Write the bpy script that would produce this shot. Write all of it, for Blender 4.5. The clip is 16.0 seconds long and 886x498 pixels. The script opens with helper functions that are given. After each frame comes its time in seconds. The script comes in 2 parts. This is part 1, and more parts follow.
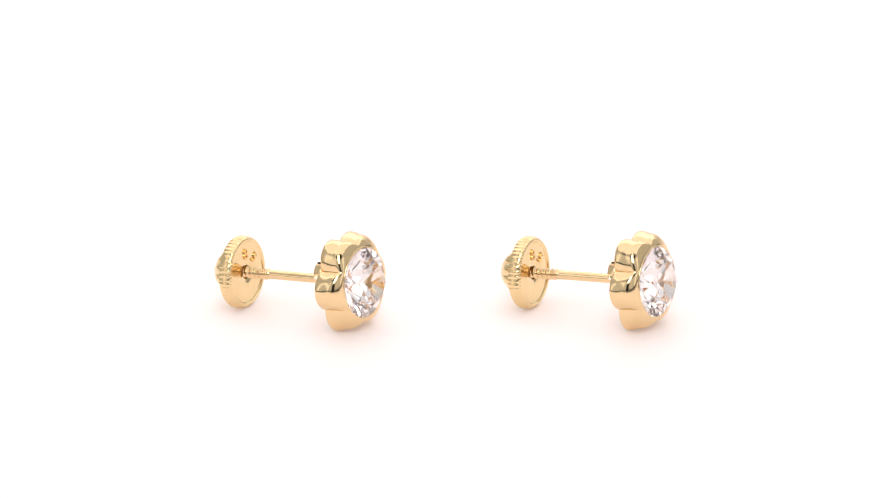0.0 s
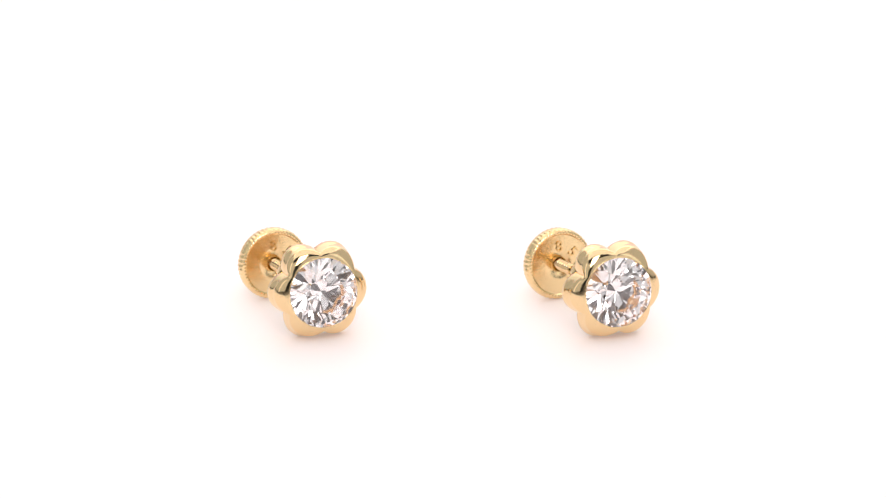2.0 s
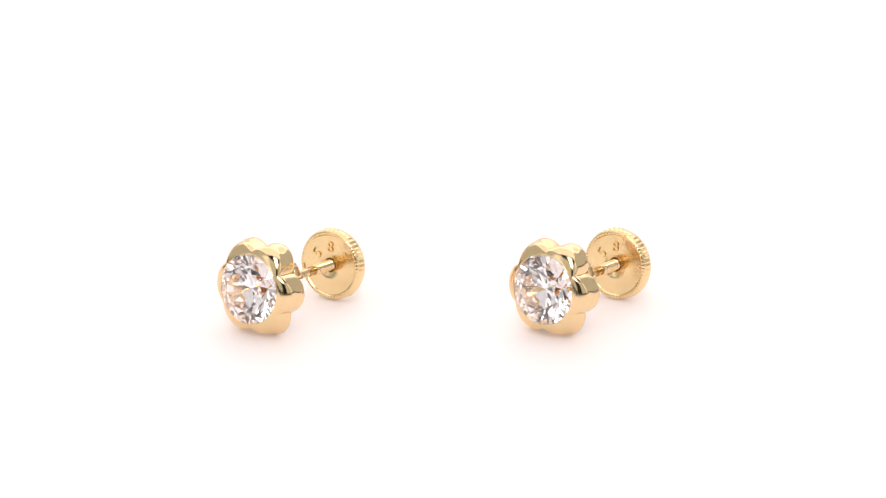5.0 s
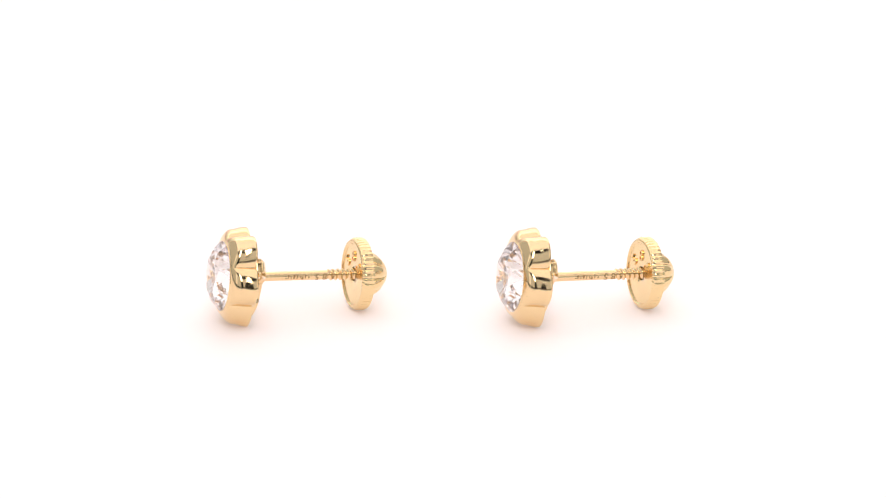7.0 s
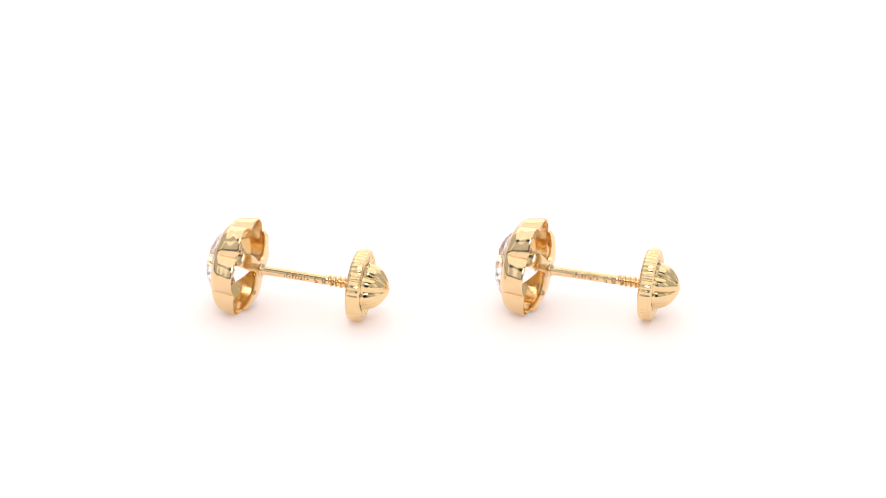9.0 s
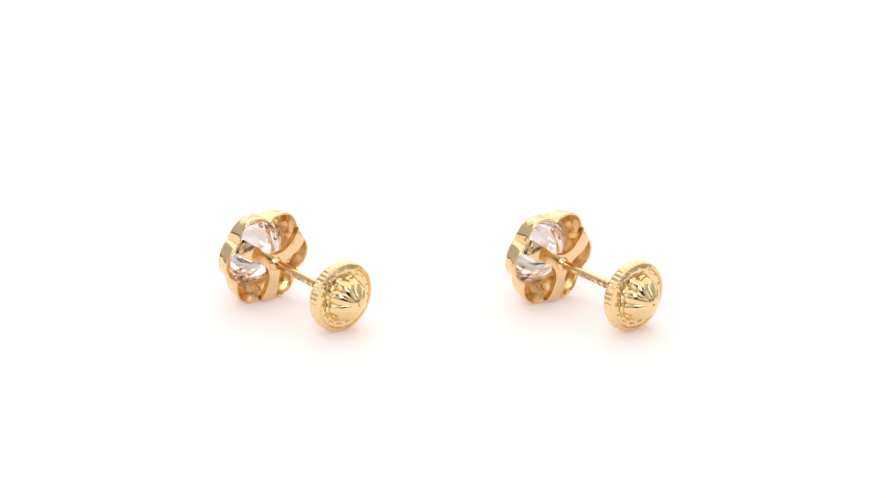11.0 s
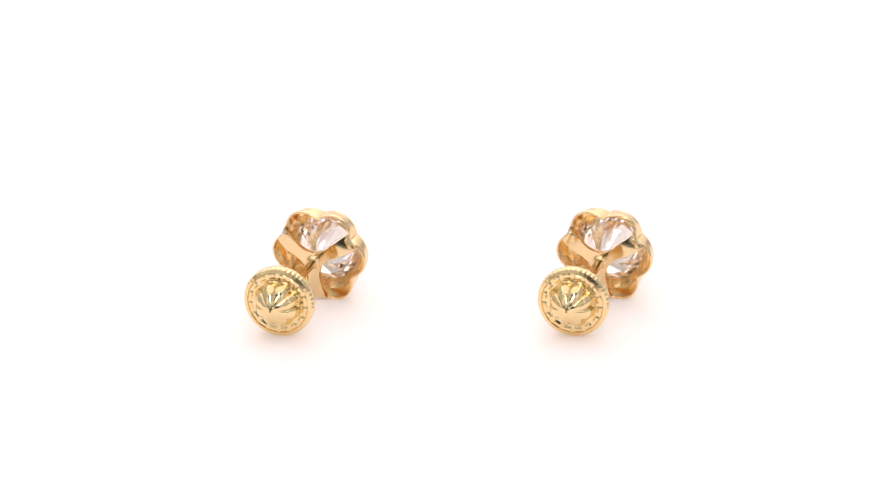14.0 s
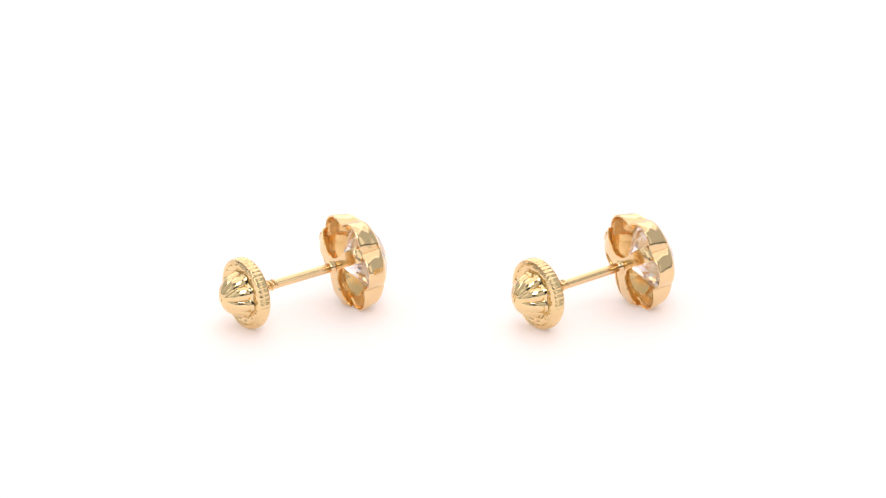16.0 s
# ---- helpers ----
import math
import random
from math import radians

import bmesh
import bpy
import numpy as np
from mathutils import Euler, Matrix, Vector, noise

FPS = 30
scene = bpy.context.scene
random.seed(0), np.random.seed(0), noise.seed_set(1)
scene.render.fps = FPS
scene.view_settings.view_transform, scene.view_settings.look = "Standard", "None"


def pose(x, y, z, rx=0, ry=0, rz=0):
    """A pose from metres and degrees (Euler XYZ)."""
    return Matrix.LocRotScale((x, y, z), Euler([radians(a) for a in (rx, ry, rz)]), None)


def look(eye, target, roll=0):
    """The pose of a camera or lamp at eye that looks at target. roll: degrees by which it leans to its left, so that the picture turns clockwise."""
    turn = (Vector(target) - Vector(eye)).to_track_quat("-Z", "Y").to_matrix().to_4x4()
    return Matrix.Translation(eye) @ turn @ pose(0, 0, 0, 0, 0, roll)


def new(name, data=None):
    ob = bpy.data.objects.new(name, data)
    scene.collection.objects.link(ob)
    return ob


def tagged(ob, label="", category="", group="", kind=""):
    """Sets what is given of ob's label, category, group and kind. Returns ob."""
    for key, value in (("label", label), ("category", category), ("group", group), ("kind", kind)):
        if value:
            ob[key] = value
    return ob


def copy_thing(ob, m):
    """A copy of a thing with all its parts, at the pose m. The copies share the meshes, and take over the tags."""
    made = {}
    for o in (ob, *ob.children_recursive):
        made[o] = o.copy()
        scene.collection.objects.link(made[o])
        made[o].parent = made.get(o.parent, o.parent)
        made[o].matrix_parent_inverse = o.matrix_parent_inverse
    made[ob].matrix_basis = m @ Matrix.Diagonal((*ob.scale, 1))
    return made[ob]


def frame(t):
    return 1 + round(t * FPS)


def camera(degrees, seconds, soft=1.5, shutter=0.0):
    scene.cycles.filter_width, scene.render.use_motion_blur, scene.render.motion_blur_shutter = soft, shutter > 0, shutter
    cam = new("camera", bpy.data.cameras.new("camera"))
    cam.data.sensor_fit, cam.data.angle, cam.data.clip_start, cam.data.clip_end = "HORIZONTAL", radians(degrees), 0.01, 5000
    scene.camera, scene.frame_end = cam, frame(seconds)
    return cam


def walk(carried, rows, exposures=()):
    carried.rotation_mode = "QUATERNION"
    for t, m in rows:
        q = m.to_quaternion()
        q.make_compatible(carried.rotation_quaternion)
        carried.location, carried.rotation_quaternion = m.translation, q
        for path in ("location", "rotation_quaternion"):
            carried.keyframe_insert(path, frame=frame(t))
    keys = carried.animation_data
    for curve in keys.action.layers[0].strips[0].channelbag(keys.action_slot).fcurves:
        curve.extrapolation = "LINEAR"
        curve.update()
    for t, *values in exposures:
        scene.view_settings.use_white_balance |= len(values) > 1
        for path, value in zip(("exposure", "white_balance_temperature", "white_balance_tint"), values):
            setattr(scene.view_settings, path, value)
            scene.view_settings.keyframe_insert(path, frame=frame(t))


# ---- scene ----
MM = 0.001
EL, DIST, AIM_Z = radians(18.2), 0.5, 4.93 * MM
cam = camera(7.12, 16.0, soft=1.1)
EYE = (0.0, -DIST * math.cos(EL), AIM_Z + DIST * math.sin(EL))
walk(cam, [(0.0, look(EYE, (0, 0, AIM_Z))), (16.0, look(EYE, (0, 0, AIM_Z)))])

# ---- light: softboxes of a small product studio ----
world = bpy.data.worlds.new("studio_air")
world.use_nodes = True
world.node_tree.nodes["Background"].inputs["Color"].default_value = (1.0, 0.96, 0.94, 1)
world.node_tree.nodes["Background"].inputs["Strength"].default_value = 0.02
scene.world = world
scene.view_settings.exposure = -0.52
# light goes to and fro many times between the facets of a cut stone
scene.cycles.max_bounces, scene.cycles.glossy_bounces, scene.cycles.transmission_bounces = 24, 20, 20


def softbox(name, eye, target, sx, sy, power, color):
    lamp = bpy.data.lights.new(name, "AREA")
    lamp.shape, lamp.size, lamp.size_y, lamp.energy, lamp.color = "RECTANGLE", sx, sy, power, color
    ob = new(name, lamp)
    ob.matrix_world = look(eye, target)
    return ob


# translucent roof and sides of the light tent, lit from outside
softbox("roof_diffuser", (0, 0.25, 0.64), (0, 0.21, 0), 1.0, 1.12, 6.1, (1.0, 0.975, 0.95))
# unseen rear panel, added to brighten the stone viewed from behind
softbox("rear_diffuser", (0, 0.70, 0.40), (0, 0, 0.2), 1.2, 0.55, 1.8, (1.0, 0.98, 0.96))
softbox("side_diffuser", (-0.52, 0.10, 0.34), (0, 0.1, 0.2), 1.04, 0.62, 1.65, (1.0, 0.98, 0.96))
softbox("side_diffuser", (0.52, 0.10, 0.34), (0, 0.1, 0.2), 1.04, 0.62, 1.65, (1.0, 0.98, 0.96))
# front flaps of the tent, with a slot between them for the lens
softbox("front_diffuser", (-0.36, -0.43, 0.265), (-0.10, 0, 0.22), 0.53, 0.47, 0.72, (1.0, 0.98, 0.97))
softbox("front_diffuser", (0.36, -0.43, 0.265), (0.10, 0, 0.22), 0.53, 0.47, 0.72, (1.0, 0.98, 0.97))
# lamp panel over the lens
softbox("top_panel", (0, -0.41, 0.44), (0, 0, 0.03), 0.21, 0.30, 1.6, (1.0, 0.99, 0.98))


# ---- materials ----
def material(name):
    m = bpy.data.materials.new(name)
    m.use_nodes = True
    return m, m.node_tree.nodes, m.node_tree.links, m.node_tree.nodes["Principled BSDF"]


def noise_node(nodes, links, scale, detail=4.0):
    co = nodes.new("ShaderNodeTexCoord")
    n = nodes.new("ShaderNodeTexNoise")
    n.inputs["Scale"].default_value, n.inputs["Detail"].default_value = scale, detail
    links.new(co.outputs["Object"], n.inputs["Vector"])
    return n


def ramp(nodes, links, source, c0, c1, p0=0.3, p1=0.7):
    r = nodes.new("ShaderNodeValToRGB")
    r.color_ramp.elements[0].position, r.color_ramp.elements[0].color = p0, (*c0, 1)
    r.color_ramp.elements[1].position, r.color_ramp.elements[1].color = p1, (*c1, 1)
    links.new(source, r.inputs["Fac"])
    return r


def gold_material(name, c0, c1, rough0, rough1, wave, height):
    """Polished yellow gold: slow waviness of the cast surface, fine scratches, uneven polish."""
    m, nodes, links, b = material(name)
    b.inputs["Metallic"].default_value = 1.0
    tone = noise_node(nodes, links, 420.0)
    links.new(ramp(nodes, links, tone.outputs["Fac"], c0, c1).outputs["Color"], b.inputs["Base Color"])
    polish = noise_node(nodes, links, 1500.0, 6.0)
    r = nodes.new("ShaderNodeMapRange")
    r.inputs["From Min"].default_value, r.inputs["From Max"].default_value = 0.35, 0.7
    r.inputs["To Min"].default_value, r.inputs["To Max"].default_value = rough0, rough1
    links.new(polish.outputs["Fac"], r.inputs["Value"])
    links.new(r.outputs["Result"], b.inputs["Roughness"])
    slow = noise_node(nodes, links, wave, 2.0)
    b1 = nodes.new("ShaderNodeBump")
    b1.inputs["Strength"].default_value, b1.inputs["Distance"].default_value = 1.0, height
    links.new(slow.outputs["Fac"], b1.inputs["Height"])
    fine = noise_node(nodes, links, 9000.0, 3.0)
    b2 = nodes.new("ShaderNodeBump")
    b2.inputs["Strength"].default_value, b2.inputs["Distance"].default_value = 0.5, 0.000004
    links.new(fine.outputs["Fac"], b2.inputs["Height"])
    links.new(b1.outputs["Normal"], b2.inputs["Normal"])
    links.new(b2.outputs["Normal"], b.inputs["Normal"])
    return m


GOLD = gold_material("polished_gold", (0.83, 0.625, 0.355), (0.88, 0.675, 0.395), 0.10, 0.17, 260.0, 0.000006)
GOLD_STAMPED = gold_material("stamped_gold", (0.84, 0.655, 0.36), (0.89, 0.705, 0.40), 0.08, 0.20, 1500.0, 0.00006)
GOLD_MATT = gold_material("matt_gold", (0.84, 0.645, 0.35), (0.89, 0.695, 0.39), 0.15, 0.24, 900.0, 0.00002)
# deeper orange: reflected light and relief shading put into the colour
GOLD_TINTED = gold_material("light_tinted_gold", (0.84, 0.58, 0.26), (0.90, 0.65, 0.32), 0.16, 0.28, 1300.0, 0.00002)
# dark, rough gold for the small digits and marks
GOLD_DULL = gold_material("dark_gold", (0.34, 0.20, 0.08), (0.48, 0.31, 0.14), 0.30, 0.50, 2000.0, 0.00001)


def stone_material():
    """Clear zirconia: colourless, high refraction, mirror-smooth facets."""
    m, nodes, links, b = material("clear_zirconia")
    out = nodes["Material Output"]
    nodes.remove(b)
    g = nodes.new("ShaderNodeBsdfGlass")
    g.inputs["Color"].default_value, g.inputs["IOR"].default_value, g.inputs["Roughness"].default_value = (1.0, 0.995, 1.0, 1), 2.16, 0.0
    links.new(g.outputs[0], out.inputs["Surface"])
    return m


STONE = stone_material()


def white_material(name, c0, c1, rough):
    m, nodes, links, b = material(name)
    n = noise_node(nodes, links, 60.0, 6.0)
    links.new(ramp(nodes, links, n.outputs["Fac"], c0, c1).outputs["Color"], b.inputs["Base Color"])
    b.inputs["Roughness"].default_value = rough
    fine = noise_node(nodes, links, 2500.0, 4.0)
    bump = nodes.new("ShaderNodeBump")
    bump.inputs["Strength"].default_value, bump.inputs["Distance"].default_value = 0.1, 0.00003
    links.new(fine.outputs["Fac"], bump.inputs["Height"])
    links.new(bump.outputs["Normal"], b.inputs["Normal"])
    return m


# white acrylic with an added glow that lifts the ground and thins shadows
# pink shadow tint is put into the base; bright ground clips to white
WHITE = white_material("glow_added_white_acrylic", (0.90, 0.79, 0.785), (0.91, 0.805, 0.80), 0.6)
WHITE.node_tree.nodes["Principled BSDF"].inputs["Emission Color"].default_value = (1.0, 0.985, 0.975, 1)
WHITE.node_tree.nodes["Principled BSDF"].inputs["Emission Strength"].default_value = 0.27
WALL = white_material("grey_wall_paint", (0.05, 0.05, 0.05), (0.065, 0.065, 0.062), 0.85)


# ---- mesh helpers (lengths in millimetres) ----
def mesh_of(name, verts, faces, smooth_angle=40):
    me = bpy.data.meshes.new(name)
    me.from_pydata([tuple(c * MM for c in v) for v in verts], [], faces)
    bm = bmesh.new()
    bm.from_mesh(me)
    bmesh.ops.recalc_face_normals(bm, faces=bm.faces)
    finish(bm, me, smooth_angle)
    return me


def finish(bm, me, smooth_angle):
    if smooth_angle:
        for f in bm.faces:
            f.smooth = True
        for e in bm.edges:
            if len(e.link_faces) == 2 and e.calc_face_angle(0.0) > radians(smooth_angle):
                e.smooth = False
    bm.to_mesh(me)
    bm.free()


def part(name, me, mat, parent, label=""):
    ob = new(name, me)
    if not me.materials:
        me.materials.append(mat)
    ob.parent = parent
    return tagged(ob, label)


def ring_grid(profile, n, closed_profile=False):
    """Faces of a surface round the x axis: profile(j) gives rows, each a function of the angle index."""
    verts, faces = [], []
    rows = len(profile)
    for row in profile:
        verts += row
    for j in range(rows if closed_profile else rows - 1):
        k = (j + 1) % rows
        for i in range(n):
            i2 = (i + 1) % n
            faces.append((j * n + i, j * n + i2, k * n + i2, k * n + i))
    return verts, faces


def around(x, r, n, turn=0.0):
    """One ring: x and r are numbers or functions of the angle."""
    row = []
    for i in range(n):
        a = 2 * math.pi * i / n + turn
        xx = x(a) if callable(x) else x
        rr = r(a) if callable(r) else r
        row.append((xx, rr * math.cos(a), rr * math.sin(a)))
    return row


def smooth(a, b, x):
    t = min(1.0, max(0.0, (x - a) / (b - a)))
    return t * t * (3 - 2 * t)


# ---- the studio: sweep and walls ----
def build_sweep():
    """White sheet that ends a few centimetres before the earrings and curves up behind, 4 mm thick."""
    line = [(-0.045, 0.0), (-0.0445, 0.0), (-0.043, 0.0)] + [(0.1 * i, 0.0) for i in range(5)]
    for i in range(1, 13):
        a = math.pi / 2 * i / 12
        line.append((0.4 + 0.35 * math.sin(a), 0.35 * (1 - math.cos(a))))
    line.append((0.75, 1.1))
    verts, faces = [], []
    n = len(line)
    for k, x in enumerate((-0.75, 0.75)):
        verts += [(x, y, z) for y, z in line]
    for i in range(n - 1):
        faces.append((i, i + 1, n + i + 1, n + i))
    me = bpy.data.meshes.new("sweep")
    me.from_pydata(verts, [], faces)
    bm = bmesh.new()
    bm.from_mesh(me)
    bmesh.ops.recalc_face_normals(bm, faces=bm.faces)
    if bm.faces[0].normal.z < 0:
        bmesh.ops.reverse_faces(bm, faces=bm.faces)
    finish(bm, me, 30)
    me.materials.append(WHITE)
    ob = new("backdrop", me)
    s = ob.modifiers.new("thickness", "SOLIDIFY")
    s.thickness, s.offset = 0.004, -1
    tagged(ob, "seamless white acrylic sweep with an added glow, under both earrings", "backdrop", kind="structure")


def box_mesh(name, lo, hi, mat):
    x0, y0, z0 = lo
    x1, y1, z1 = hi
    v = [(x, y, z) for x in (x0, x1) for y in (y0, y1) for z in (z0, z1)]
    f = [(0, 1, 3, 2), (4, 6, 7, 5), (0, 4, 5, 1), (2, 3, 7, 6), (0, 2, 6, 4), (1, 5, 7, 3)]
    me = bpy.data.meshes.new(name)
    me.from_pydata(v, [], f)
    me.materials.append(mat)
    return me


def build_room():
    # unseen room, added and nearly black so stone and gold mirror dark
    a, h, low, t = 1.7, 1.9, -0.0005, 0.1
    for name, lo, hi in (("wall_north", (-a - t, a, low), (a + t, a + t, h)), ("wall_south", (-a - t, -a - t, low), (a + t, -a, h)),
                         ("wall_west", (-a - t, -a, low), (-a, a, h)), ("wall_east", (a, -a, low), (a + t, a, h)),
                         ("ceiling", (-a - t, -a - t, h + 0.004), (a + t, a + t, h + t)), ("floor", (-a - t, -a - t, low - t), (a + t, a + t, -0.0045))):
        tagged(new(name, box_mesh(name, lo, hi, WALL)), "unseen dark surface added to close the room and darken reflections", name.split("_")[0], kind="structure")


build_sweep()
build_room()

# ---- the stud earring: x runs from the stone along the post to the screw back ----
X_STONE = -5.55      # girdle plane of the stone
PETALS = 6
R_STONE = 2.5


def lobes(a, c, q):
    """Radius of the outline of six circles on a ring, in the direction a."""
    step = 2 * math.pi / PETALS
    d = (a + step / 2) % step - step / 2
    s = c * math.sin(d)
    return c * math.cos(d) + math.sqrt(max(0.0, q * q - s * s))


def petal_radius(a, s):
    t = smooth(0.4, 1.5, s)
    round_lobes = lobes(a, 1.88 + 0.22 * t, 1.51 - 0.03 * t)
    waves = 3.12 + 0.08 * t + 0.29 * math.cos(PETALS * a)
    return round_lobes + (waves - round_lobes) * (0.06 + 0.18 * t)


def build_flower(parent):
    n = 180
    rows = []

    def edge(a):
        """Depth of the rounded shoulder: the petal tips lie further back than the notches."""
        return 0.14 + 0.76 * (petal_radius(a, 0.4) - 2.5)

    # the face swells out from the stone and rolls over into the wall
    for k in (0.0, 0.12, 0.25, 0.38, 0.5, 0.61, 0.71, 0.80, 0.875, 0.93, 0.97, 0.993, 1.0):
        back = 1 - (1 - k ** 1.55) ** (1 / 1.9)
        rows.append(around(lambda a: X_STONE - 0.03 + edge(a) * back, lambda a: 2.50 + (petal_radius(a, 0.4) - 2.50) * k, n))
    for f in (0.15, 0.32, 0.5, 0.7, 0.88, 1.0):
        rows.append(around(lambda a: X_STONE + (edge(a) - 0.03) * (1 - f) + 1.74 * f, lambda a: petal_radius(a, 0.4 + (1.75 - 0.4) * f), n))
    for s, cut in ((1.78, 0.04), (1.78, 0.11), (1.74, 0.15)):
        rows.append(around(X_STONE + s, lambda a: petal_radius(a, s) - cut, n))
    inside = (len(rows) - 1) * n
    for s in (1.4, 1.0, 0.75):
        rows.append(around(lambda a: X_STONE + s + 0.3 * (edge(a) - 0.4), lambda a: petal_radius(a, s) - 0.17, n))
    rows.append(around(lambda a: X_STONE + 0.30 + 0.75 * edge(a), lambda a: 2.40 + (petal_radius(a, 0.4) - 2.5) * 0.65, n))
    rows.append(around(X_STONE + 0.20, 2.40, n))
    rows.append(around(X_STONE + 0.05, 2.46, n))
    verts, faces = ring_grid(rows, n, True)
    me = mesh_of("petal_setting", verts, faces, 50)
    me.materials.append(GOLD)
    me.materials.append(GOLD_TINTED)      # left rough as cast; deeper orange stands in for light bounced inside
    for p in me.polygons:
        p.material_index = int(p.index >= inside)
    wall = part("petal_setting", me, GOLD, parent, "six-petalled polished gold flower cup, open behind")
    rim = [around(X_STONE + s, r, 96) for s, r in ((0.10, 2.44), (-0.03, 2.43), (-0.07, 2.455), (-0.075, 2.49), (-0.05, 2.53), (0.04, 2.55), (0.12, 2.54))]
    verts, faces = ring_grid(rim, 96, True)
    part("bezel_rim", mesh_of("bezel_rim", verts, faces, 60), GOLD, wall, "thin burnished rim round the stone")
    return wall


def build_bridge(parent):
    """Three-armed domed plate behind the stone; its openings are round."""
    verts, faces, index = [], [], {}
    cu, cv, rr = 1.2, 2.08, 1.68
    seen = []
    end = 3.0
    us = [end * (i / 28) for i in range(29)]
    m = 12

    def back(rho):
        return X_STONE + 2.62 - 0.74 * (rho / end) ** 3.5

    def vert(y, z):
        rho = math.hypot(y, z)
        most = petal_radius(math.atan2(z, y), 1.7) - 0.13
        if rho > most:
            y, z, rho = y * most / rho, z * most / rho, most
        key = (round(y, 4), round(z, 4))
        if key not in index:
            index[key] = len(verts)
            verts.append((back(rho), y, z))
        return index[key]

    for arm in range(3):
        a = radians(30 + 120 * arm)
        ca, sa = math.cos(a), math.sin(a)
        rows = []
        for u in us:
            w = cv - math.sqrt(max(0.0, rr * rr - (u - cu) ** 2)) if abs(u - cu) < rr else cv
            w = min(w, u * math.sqrt(3))
            if u > cu:
                w = min(w, 0.44 + 0.08 * (u - cu))
            row = []
            for k in range(m + 1):
                v = -w + 2 * w * k / m
                row.append(vert(u * ca - v * sa, u * sa + v * ca))
            rows.append(row)
        for r0, r1 in zip(rows, rows[1:]):
            for k in range(m):
                f = []
                for q in (r0[k], r0[k + 1], r1[k + 1], r1[k]):
                    if q not in f:
                        f.append(q)
                if len(f) > 2 and sorted(f) not in seen:
                    seen.append(sorted(f))
                    faces.append(f)
    me = mesh_of("bridge", verts, faces, 0)
    for p in me.polygons:
        p.use_smooth = True
    ob = part("bridge", me, GOLD, parent, "three-armed domed gold back plate")
    s = ob.modifiers.new("thickness", "SOLIDIFY")
    s.thickness, s.offset = 0.40 * MM, 0
    b = ob.modifiers.new("worn_edges", "BEVEL")
    b.width, b.segments, b.limit_method, b.angle_limit = 0.13 * MM, 3, "ANGLE", radians(50)
    # soldered joints where the arms meet the cup
    for arm in range(3):
        a = radians(30 + 120 * arm)
        bm = bmesh.new()
        bmesh.ops.create_cube(bm, size=1.0)
        bmesh.ops.bevel(bm, geom=bm.edges[:], offset=0.22, segments=3, affect="EDGES", profile=0.5)
        bmesh.ops.transform(bm, matrix=Matrix.Scale(MM, 4) @ Matrix.Translation((X_STONE + 1.98, 2.83 * math.cos(a), 2.83 * math.sin(a)))
                            @ Matrix.Rotation(a, 4, "X") @ Matrix.Diagonal((0.62, 0.36, 0.84, 1)), verts=bm.verts)
        me = bpy.data.meshes.new("solder_joint")
        finish(bm, me, 60)
        part("solder_joint", me, GOLD, ob)
        if arm == 1:
            # two small digits struck into the outer side of this joint, one above the other
            for i, ch in enumerate("58"):
                out = Matrix(((1, 0, 0, 0), (0, 0, 1, 0), (0, 1, 0, 0), (0, 0, 0, 1)))
                me = glyph("digit", ch, 0.42, 0.03)
                me.transform(Matrix.Scale(-1, 4, (1, 0, 0)))
                me.flip_normals()
                me.transform(Matrix.Rotation(a, 4, "X") @ Matrix.Translation(((X_STONE + 2.03) * MM, 3.01 * MM, (-0.19 + 0.36 * i) * MM)) @ out
                             @ Matrix.Scale(-1, 4, (1, 0, 0)))
                part("digit", me, GOLD_DULL, ob)
    return ob


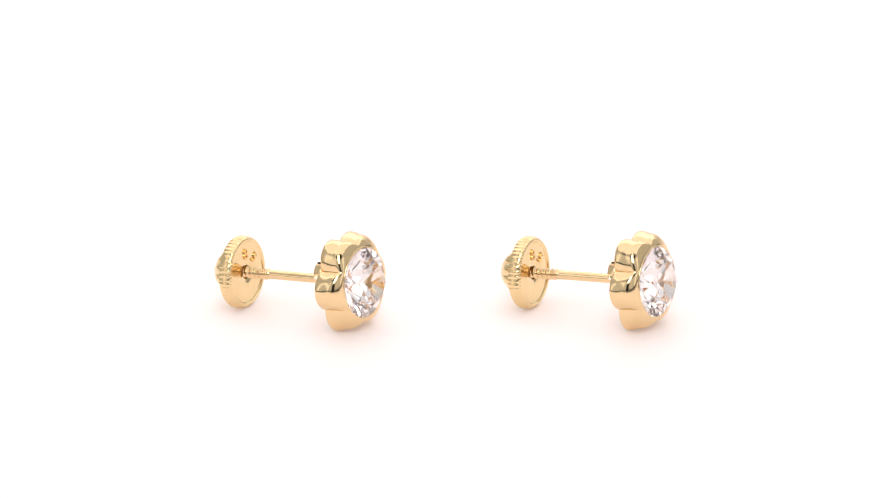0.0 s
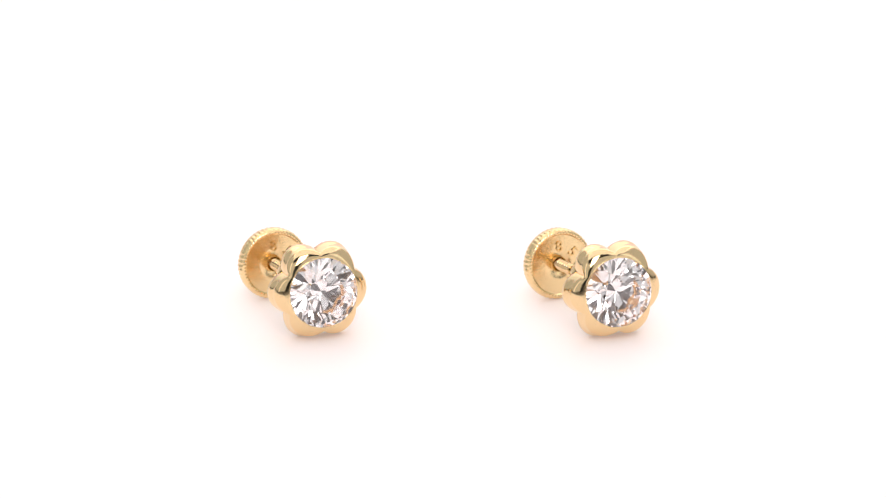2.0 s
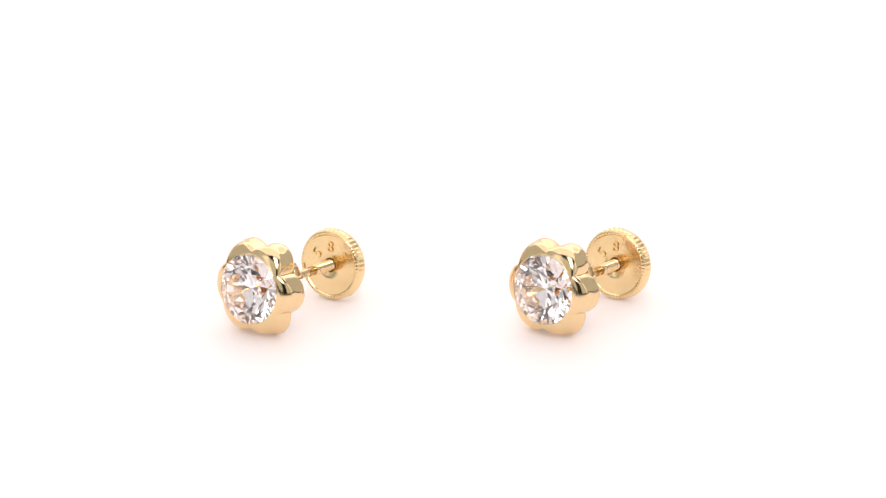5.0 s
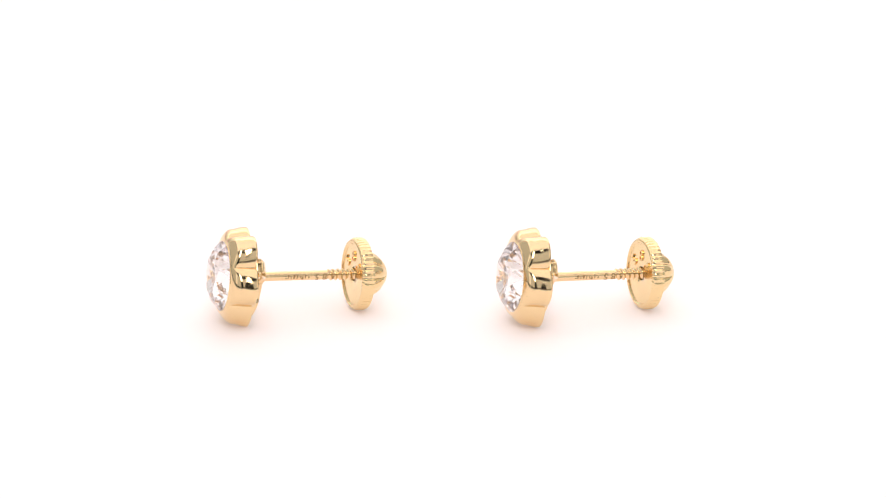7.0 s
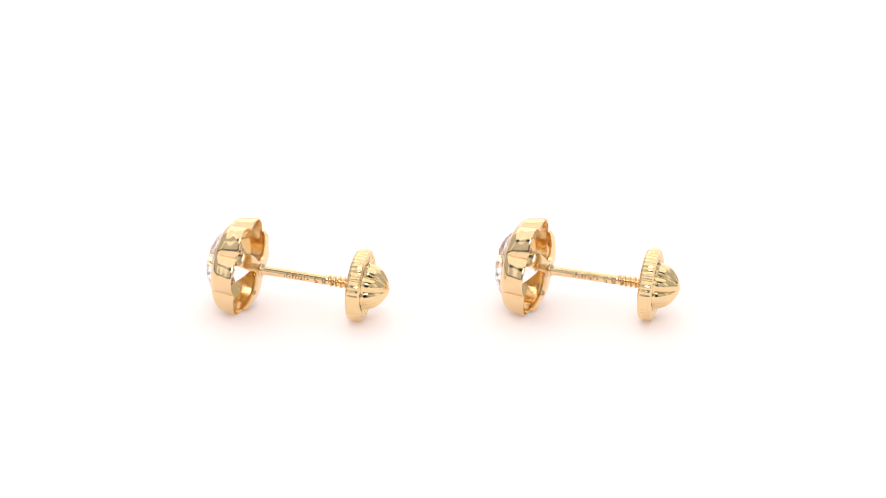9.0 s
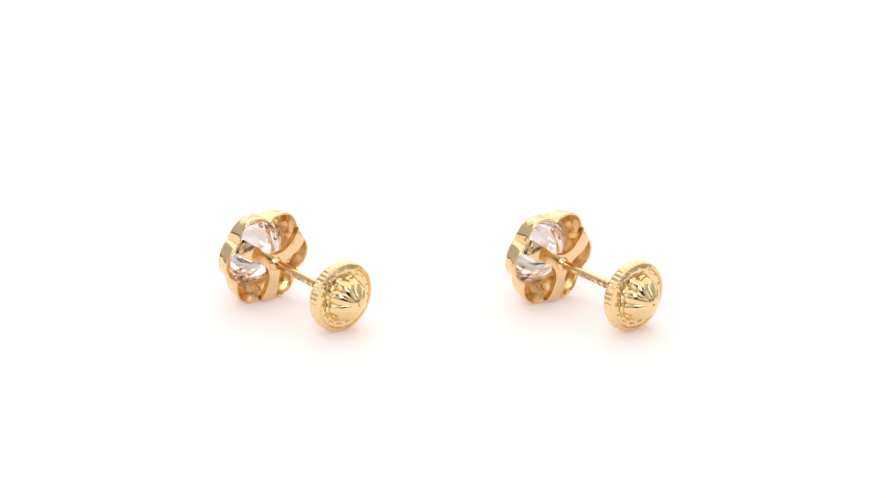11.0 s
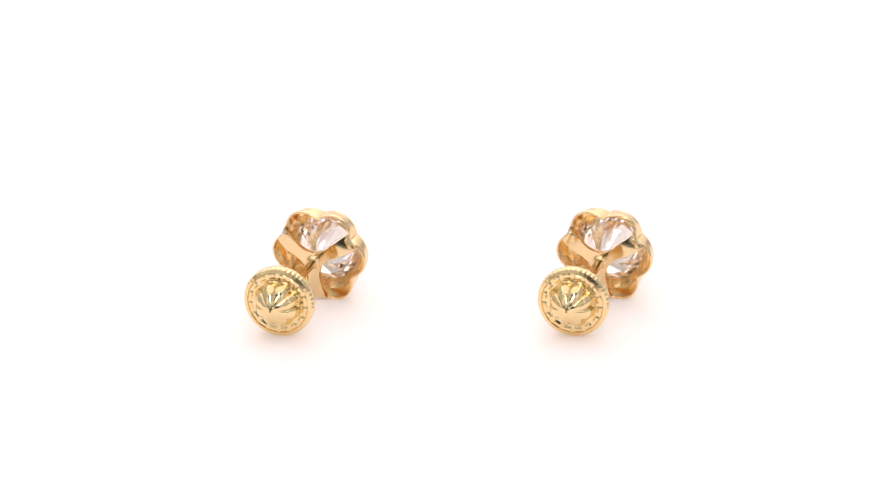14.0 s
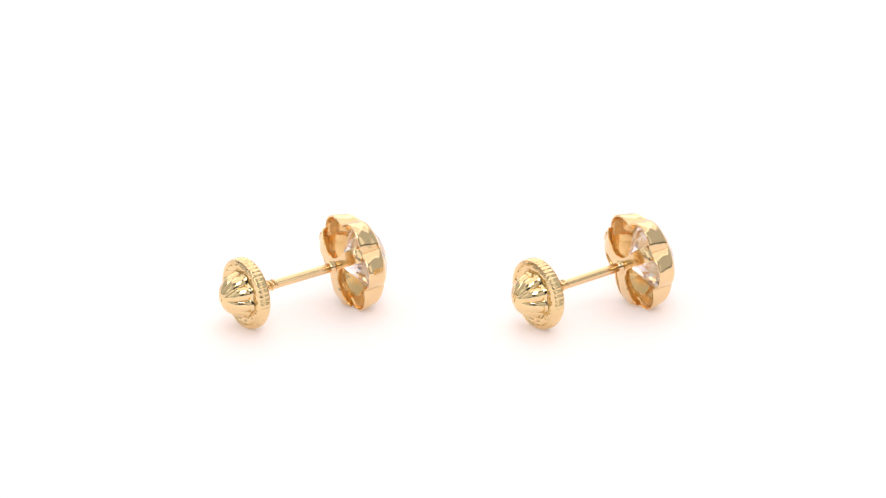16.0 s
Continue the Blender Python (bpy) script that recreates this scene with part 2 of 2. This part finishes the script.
def build_stone(parent):
    """Round brilliant cut: table, 8 star, 8 kite and 16 upper facets over the girdle, 8 main and 16 lower ones under it."""
    g, h = 0.018, 0.335
    crown, star, upper, main, lower = radians(36.0), radians(21.0), radians(42.0), radians(41.0), radians(41.5)
    table_r = 1 - (h - g) / math.tan(crown)
    cuts = [((0, 0, 1), (0, 0, h))]
    for i in range(8):
        a = math.pi / 4 * i
        b = a + math.pi / 8
        cuts.append(((math.sin(crown) * math.cos(a), math.sin(crown) * math.sin(a), math.cos(crown)), (math.cos(a), math.sin(a), g)))
        q = table_r * math.cos(math.pi / 8)
        cuts.append(((math.sin(star) * math.cos(b), math.sin(star) * math.sin(b), math.cos(star)), (q * math.cos(b), q * math.sin(b), h)))
        cuts.append(((math.sin(main) * math.cos(a), math.sin(main) * math.sin(a), -math.cos(main)), (math.cos(a), math.sin(a), -g)))
        for d in (-1, 1):
            c = b + d * math.pi / 16
            cuts.append(((math.sin(upper) * math.cos(c), math.sin(upper) * math.sin(c), math.cos(upper)), (math.cos(c), math.sin(c), g)))
            cuts.append(((math.sin(lower) * math.cos(c), math.sin(lower) * math.sin(c), -math.cos(lower)), (math.cos(c), math.sin(c), -g)))
    bm = bmesh.new()
    bmesh.ops.create_cone(bm, cap_ends=True, segments=64, radius1=1.0, radius2=1.0, depth=2.4)
    for no, co in cuts:
        r = bmesh.ops.bisect_plane(bm, geom=bm.verts[:] + bm.edges[:] + bm.faces[:], dist=1e-6, plane_co=co, plane_no=no, clear_outer=True)
        edges = [e for e in r["geom_cut"] if isinstance(e, bmesh.types.BMEdge) and e.is_boundary]
        if len(edges) > 2:
            bmesh.ops.edgeloop_fill(bm, edges=edges)
    bmesh.ops.remove_doubles(bm, verts=bm.verts, dist=1e-4)
    # the table looks along -x
    bmesh.ops.transform(bm, matrix=Matrix.Scale(MM, 4) @ Matrix.Translation((X_STONE, 0, 0)) @ Matrix.Rotation(radians(-90), 4, "Y")
                        @ Matrix.Rotation(radians(8), 4, "Z") @ Matrix.Scale(R_STONE - 0.02, 4), verts=bm.verts)
    bmesh.ops.recalc_face_normals(bm, faces=bm.faces)
    me = bpy.data.meshes.new("gemstone")
    bm.to_mesh(me)
    bm.free()
    return part("gemstone", me, STONE, parent, "clear round brilliant-cut zirconia")


POST_R = 0.33


def build_post(parent):
    n, step = 32, 0.04
    rows = []
    x0, x1 = -3.0, 4.6
    for i in range(int((x1 - x0) / step) + 1):
        x = x0 + i * step
        k = smooth(2.05, 2.3, x)
        rows.append(around(x, lambda a: POST_R + k * (0.075 * math.cos(2 * math.pi * x / 0.36 - a) + 0.02), n))
    verts, faces = ring_grid(rows, n)
    faces.append(tuple(range(n)))
    faces.append(tuple(range(len(verts) - n, len(verts))))
    post = part("post", mesh_of("post", verts, faces, 55), GOLD, parent, "straight gold post, threaded towards its end")
    # bead of solder at the foot of the post
    prof = []
    for i in range(13):
        a = math.pi * i / 12
        prof.append(around(-2.78 - 0.30 * math.cos(a), max(0.004, 0.52 * math.sin(a)), 24))
    verts, faces = ring_grid(prof, 24)
    part("solder_bead", mesh_of("solder_bead", verts, faces, 70), GOLD, post)
    prof = [around(-2.6 + 0.05 * i, 0.30 + 0.14 * (1 - i / 6) ** 2, 24) for i in range(7)]
    verts, faces = ring_grid(prof, 24)
    part("fillet", mesh_of("fillet", verts, faces, 70), GOLD, post)
    return post


def glyph(name, body, size, depth):
    cu = bpy.data.curves.new(name, "FONT")
    cu.body, cu.size, cu.extrude, cu.align_x, cu.align_y = body, size * MM, depth * MM, "CENTER", "CENTER"
    cu.resolution_u = 3
    tmp = new("glyph_source", cu)
    bpy.context.view_layer.update()
    me = bpy.data.meshes.new_from_object(tmp.evaluated_get(bpy.context.evaluated_depsgraph_get()))
    bpy.data.objects.remove(tmp)
    me.materials.clear()
    return me


def build_nut(parent):
    n = 240
    x0, x1 = 4.08, 4.98
    rows = []
    notch = lambda a: 0.045 * math.sin(48 * a + 0.5 * math.sin(7 * a)) * (0.70 + 0.30 * math.sin(5 * a + 1))
    bead = lambda a: 0.02 * math.sin(60 * a)
    rows.append(around(x1 - 0.1, 0.50, n))
    rows.append(around(x0 + 0.06, 0.50, n))
    rows.append(around(x0 + 0.02, 0.56, n))
    rows.append(around(x0 + 0.02, 1.2, n))
    rows.append(around(x0 + 0.03, 2.12, n))
    rows.append(around(x0 - 0.01, 2.17, n))
    rows.append(around(lambda a: x0 - 0.07 + bead(a) * 0.3, 2.22, n))
    rows.append(around(lambda a: x0 - 0.08 + bead(a) * 0.6, 2.33, n))
    rows.append(around(lambda a: x0 - 0.03 + bead(a), 2.41, n))
    rows.append(around(x0 + 0.08, lambda a: 2.48 + notch(a) * 0.7, n))
    rows.append(around(x0 + 0.20, lambda a: 2.53 + notch(a), n))
    rows.append(around(x1 - 0.22, lambda a: 2.53 + notch(a), n))
    rows.append(around(x1 - 0.08, lambda a: 2.48 + notch(a) * 0.6, n))
    rows.append(around(x1 - 0.01, 2.30, n))
    pad = lambda a: 0.075 * smooth(0.25, 0.75, abs(math.sin(8 * a)))
    rows.append(around(x1 + 0.01, 2.24, n))
    rows.append(around(x1 - 0.05, 2.19, n))
    rows.append(around(lambda a: x1 - 0.06 + pad(a), 2.12, n))
    rows.append(around(lambda a: x1 - 0.06 + pad(a), 1.94, n))
    rows.append(around(x1 - 0.06, 1.84, n))
    rows.append(around(x1 - 0.08, 1.72, n))
    rows.append(around(x1 - 0.10, 0.9, n))
    rows.append(around(x1 - 0.10, 0.51, n))
    verts, faces = ring_grid(rows, n, True)
    nut = part("screw_nut", mesh_of("screw_nut", verts, faces, 35), GOLD_MATT, parent, "round gold screw back with serrated rim")
    # fluted dome
    flutes = 8
    prof = []
    steps = 22
    for i in range(steps + 1):
        t = i / steps
        x = x1 - 0.06 + 1.66 * t
        base = 1.68 * math.sqrt(max(0.0, 1 - t ** 1.75)) * (1 - 0.10 * smooth(0.55, 1.0, t))
        depth = 0.15 * smooth(0.0, 0.12, t) * (1 - smooth(0.80, 1.0, t))
        k = 1.0 - 0.02 * smooth(0, 0.1, t)
        prof.append(around(x, lambda a: max(0.12, k * base * (1 - depth * (1 - abs(math.sin(flutes * a / 2)) ** 0.7) - 0.05 * (1 - smooth(0, 0.12, t)) * math.cos(flutes * a))), 200))
    prof.append(around(x1 + 1.61, 0.08, 200))
    prof.append(around(x1 + 1.48, 0.04, 200))
    verts, faces = ring_grid(prof, 200)
    faces.append(tuple(range(len(verts) - 200, len(verts))))
    part("dome", mesh_of("dome", verts, faces, 45), GOLD_STAMPED, nut, "fluted dome with a pointed tip")
    # hallmark round the hole
    for ch, deg in (("5", 148), ("8", 91), ("5", 37)):
        a = radians(deg)
        me = glyph("digit", ch, 1.10, 0.08)
        # letters face -x, upright away from the hole
        basis = Matrix(((0, 0, -1, 0), (-1, 0, 0, 0), (0, 1, 0, 0), (0, 0, 0, 1)))
        turn = Matrix.Rotation(-(a - math.pi / 2), 4, "Z")
        m = Matrix.Translation((x0 * MM, 0, 0)) @ basis @ Matrix.Translation((1.28 * MM * math.cos(a), 1.28 * MM * math.sin(a), 0)) @ turn.inverted()
        me.transform(m)
        # deeper tone stands in for shading on the raised digits' edges
        part("digit", me, GOLD_TINTED, nut)
    return nut


def build_marks(post):
    """Hallmark struck into the side of the post, and worn marks that cannot be read."""
    side = Matrix(((1, 0, 0, 0), (0, 0, -1, 0), (0, 1, 0, 0), (0, 0, 0, 1)))
    upside_down = Matrix.Rotation(math.pi, 4, "Z")
    for i, ch in enumerate("585"):
        me = glyph("digit", ch, 0.74, 0.02)
        me.transform(Matrix.Translation(((1.34 + 0.56 * i) * MM, 0, -0.03 * MM)) @ side @ upside_down)
        for v in me.vertices:
            turn, r = v.co.z / (POST_R * MM), POST_R * MM - v.co.y
            v.co.y, v.co.z = -r * math.cos(turn), r * math.sin(turn)
        part("digit", me, GOLD_DULL, post)
    rng = random.Random(4)
    x = -1.02
    for i in range(9):
        w = rng.uniform(0.09, 0.22)
        bm = bmesh.new()
        bmesh.ops.create_cube(bm, size=1.0)
        bmesh.ops.bevel(bm, geom=bm.edges[:], offset=0.22, segments=2, affect="EDGES")
        bmesh.ops.transform(bm, matrix=Matrix.Scale(MM, 4) @ Matrix.Translation((x + w / 2, -POST_R + 0.025, rng.uniform(-0.07, 0.03)))
                            @ Matrix.Rotation(rng.uniform(-0.35, 0.35), 4, "Y") @ Matrix.Diagonal((w, 0.07, rng.uniform(0.10, 0.30), 1)), verts=bm.verts)
        me = bpy.data.meshes.new("worn_mark")
        bm.to_mesh(me)
        bm.free()
        part("worn_mark", me, GOLD_DULL, post)
        x += w + rng.uniform(0.03, 0.12)


# the flower rests on the rims of two petals, the screw back on its own rim: the post slopes
HEAD_PITCH, HEAD_YAW, X_HEAD = 2.0, -4.0, -3.2      # the flower sits slightly askew on its post
R_LOW = max(petal_radius(radians(a), 1.75) * math.sin(radians(a)) for a in range(40, 91))
X_RIM = X_HEAD + (X_STONE + 1.76 - X_HEAD) * math.cos(radians(HEAD_PITCH)) - R_LOW * math.sin(radians(HEAD_PITCH))
R_RIM = (X_STONE + 1.76 - X_HEAD) * math.sin(radians(HEAD_PITCH)) + R_LOW * math.cos(radians(HEAD_PITCH))
X_NUT, R_NUT = 4.76, 2.555
TILT = math.degrees(math.atan((R_RIM - R_NUT) / (X_NUT - X_RIM)))
HUB_Z = X_NUT * math.sin(radians(TILT)) + R_NUT * math.cos(radians(TILT))


def build_earring():
    base = new("stud_earring")
    tagged(base, "gold flower stud earring with clear round stone and screw back", "earring", "pair of stud earrings")
    head = [build_flower(base), build_bridge(base), build_stone(base)]
    build_marks(build_post(base))
    build_nut(base)
    askew = pose(X_HEAD * MM, 0, 0, 0, HEAD_PITCH, HEAD_YAW) @ Matrix.Translation((-X_HEAD * MM, 0, 0))
    for ob in head:
        for o in (ob, *ob.children):
            o.data.transform(askew)
    lie = Matrix.Translation((0, 0.13 * MM, HUB_Z * MM)) @ pose(0, 0, 0, 0, TILT, 0)
    for ob in base.children:
        ob.data.transform(lie)
        for sub in ob.children:
            sub.data.transform(lie)
    return base


earring = build_earring()
twin = copy_thing(earring, pose(0, 0, 0))


def motions():
    """Both earrings turn slowly about the upright, the second a little behind the first."""

    # heading corrections in degrees over the seconds, fitted to the outlines in view
    uneven = ((-1, 1.9), (0, 1.8), (2, 0.7), (4, -0.6), (6.5, -2.6), (8, -0.6), (9.5, 1.7), (11.5, 2.5), (13, 1.2), (14.5, 0.2), (16, 0.3))

    def heading(t):
        d = t - 8
        extra = 0.0
        for (t0, v0), (t1, v1) in zip(uneven, uneven[1:]):
            if t0 <= t <= t1:
                extra = v0 + (v1 - v0) * smooth(t0, t1, t)
        return math.degrees(0.048 - 0.319 * d - 0.00037 * d * d - 0.000051 * d ** 3) + extra

    drift = 0.006      # millimetres a second, fitted to the sideways shift in the camera's view
    for thing, x, ahead in ((earring, -10.165, 0.0), (twin, 10.165, 1.5)):
        walk(thing, [(float(t), pose((x + drift * (t - 8)) * MM, 0, 0, 0, 0, heading(t - 0.04 * (ahead > 0)) + ahead)) for t in np.arange(0, 16.25, 0.5)])


motions()
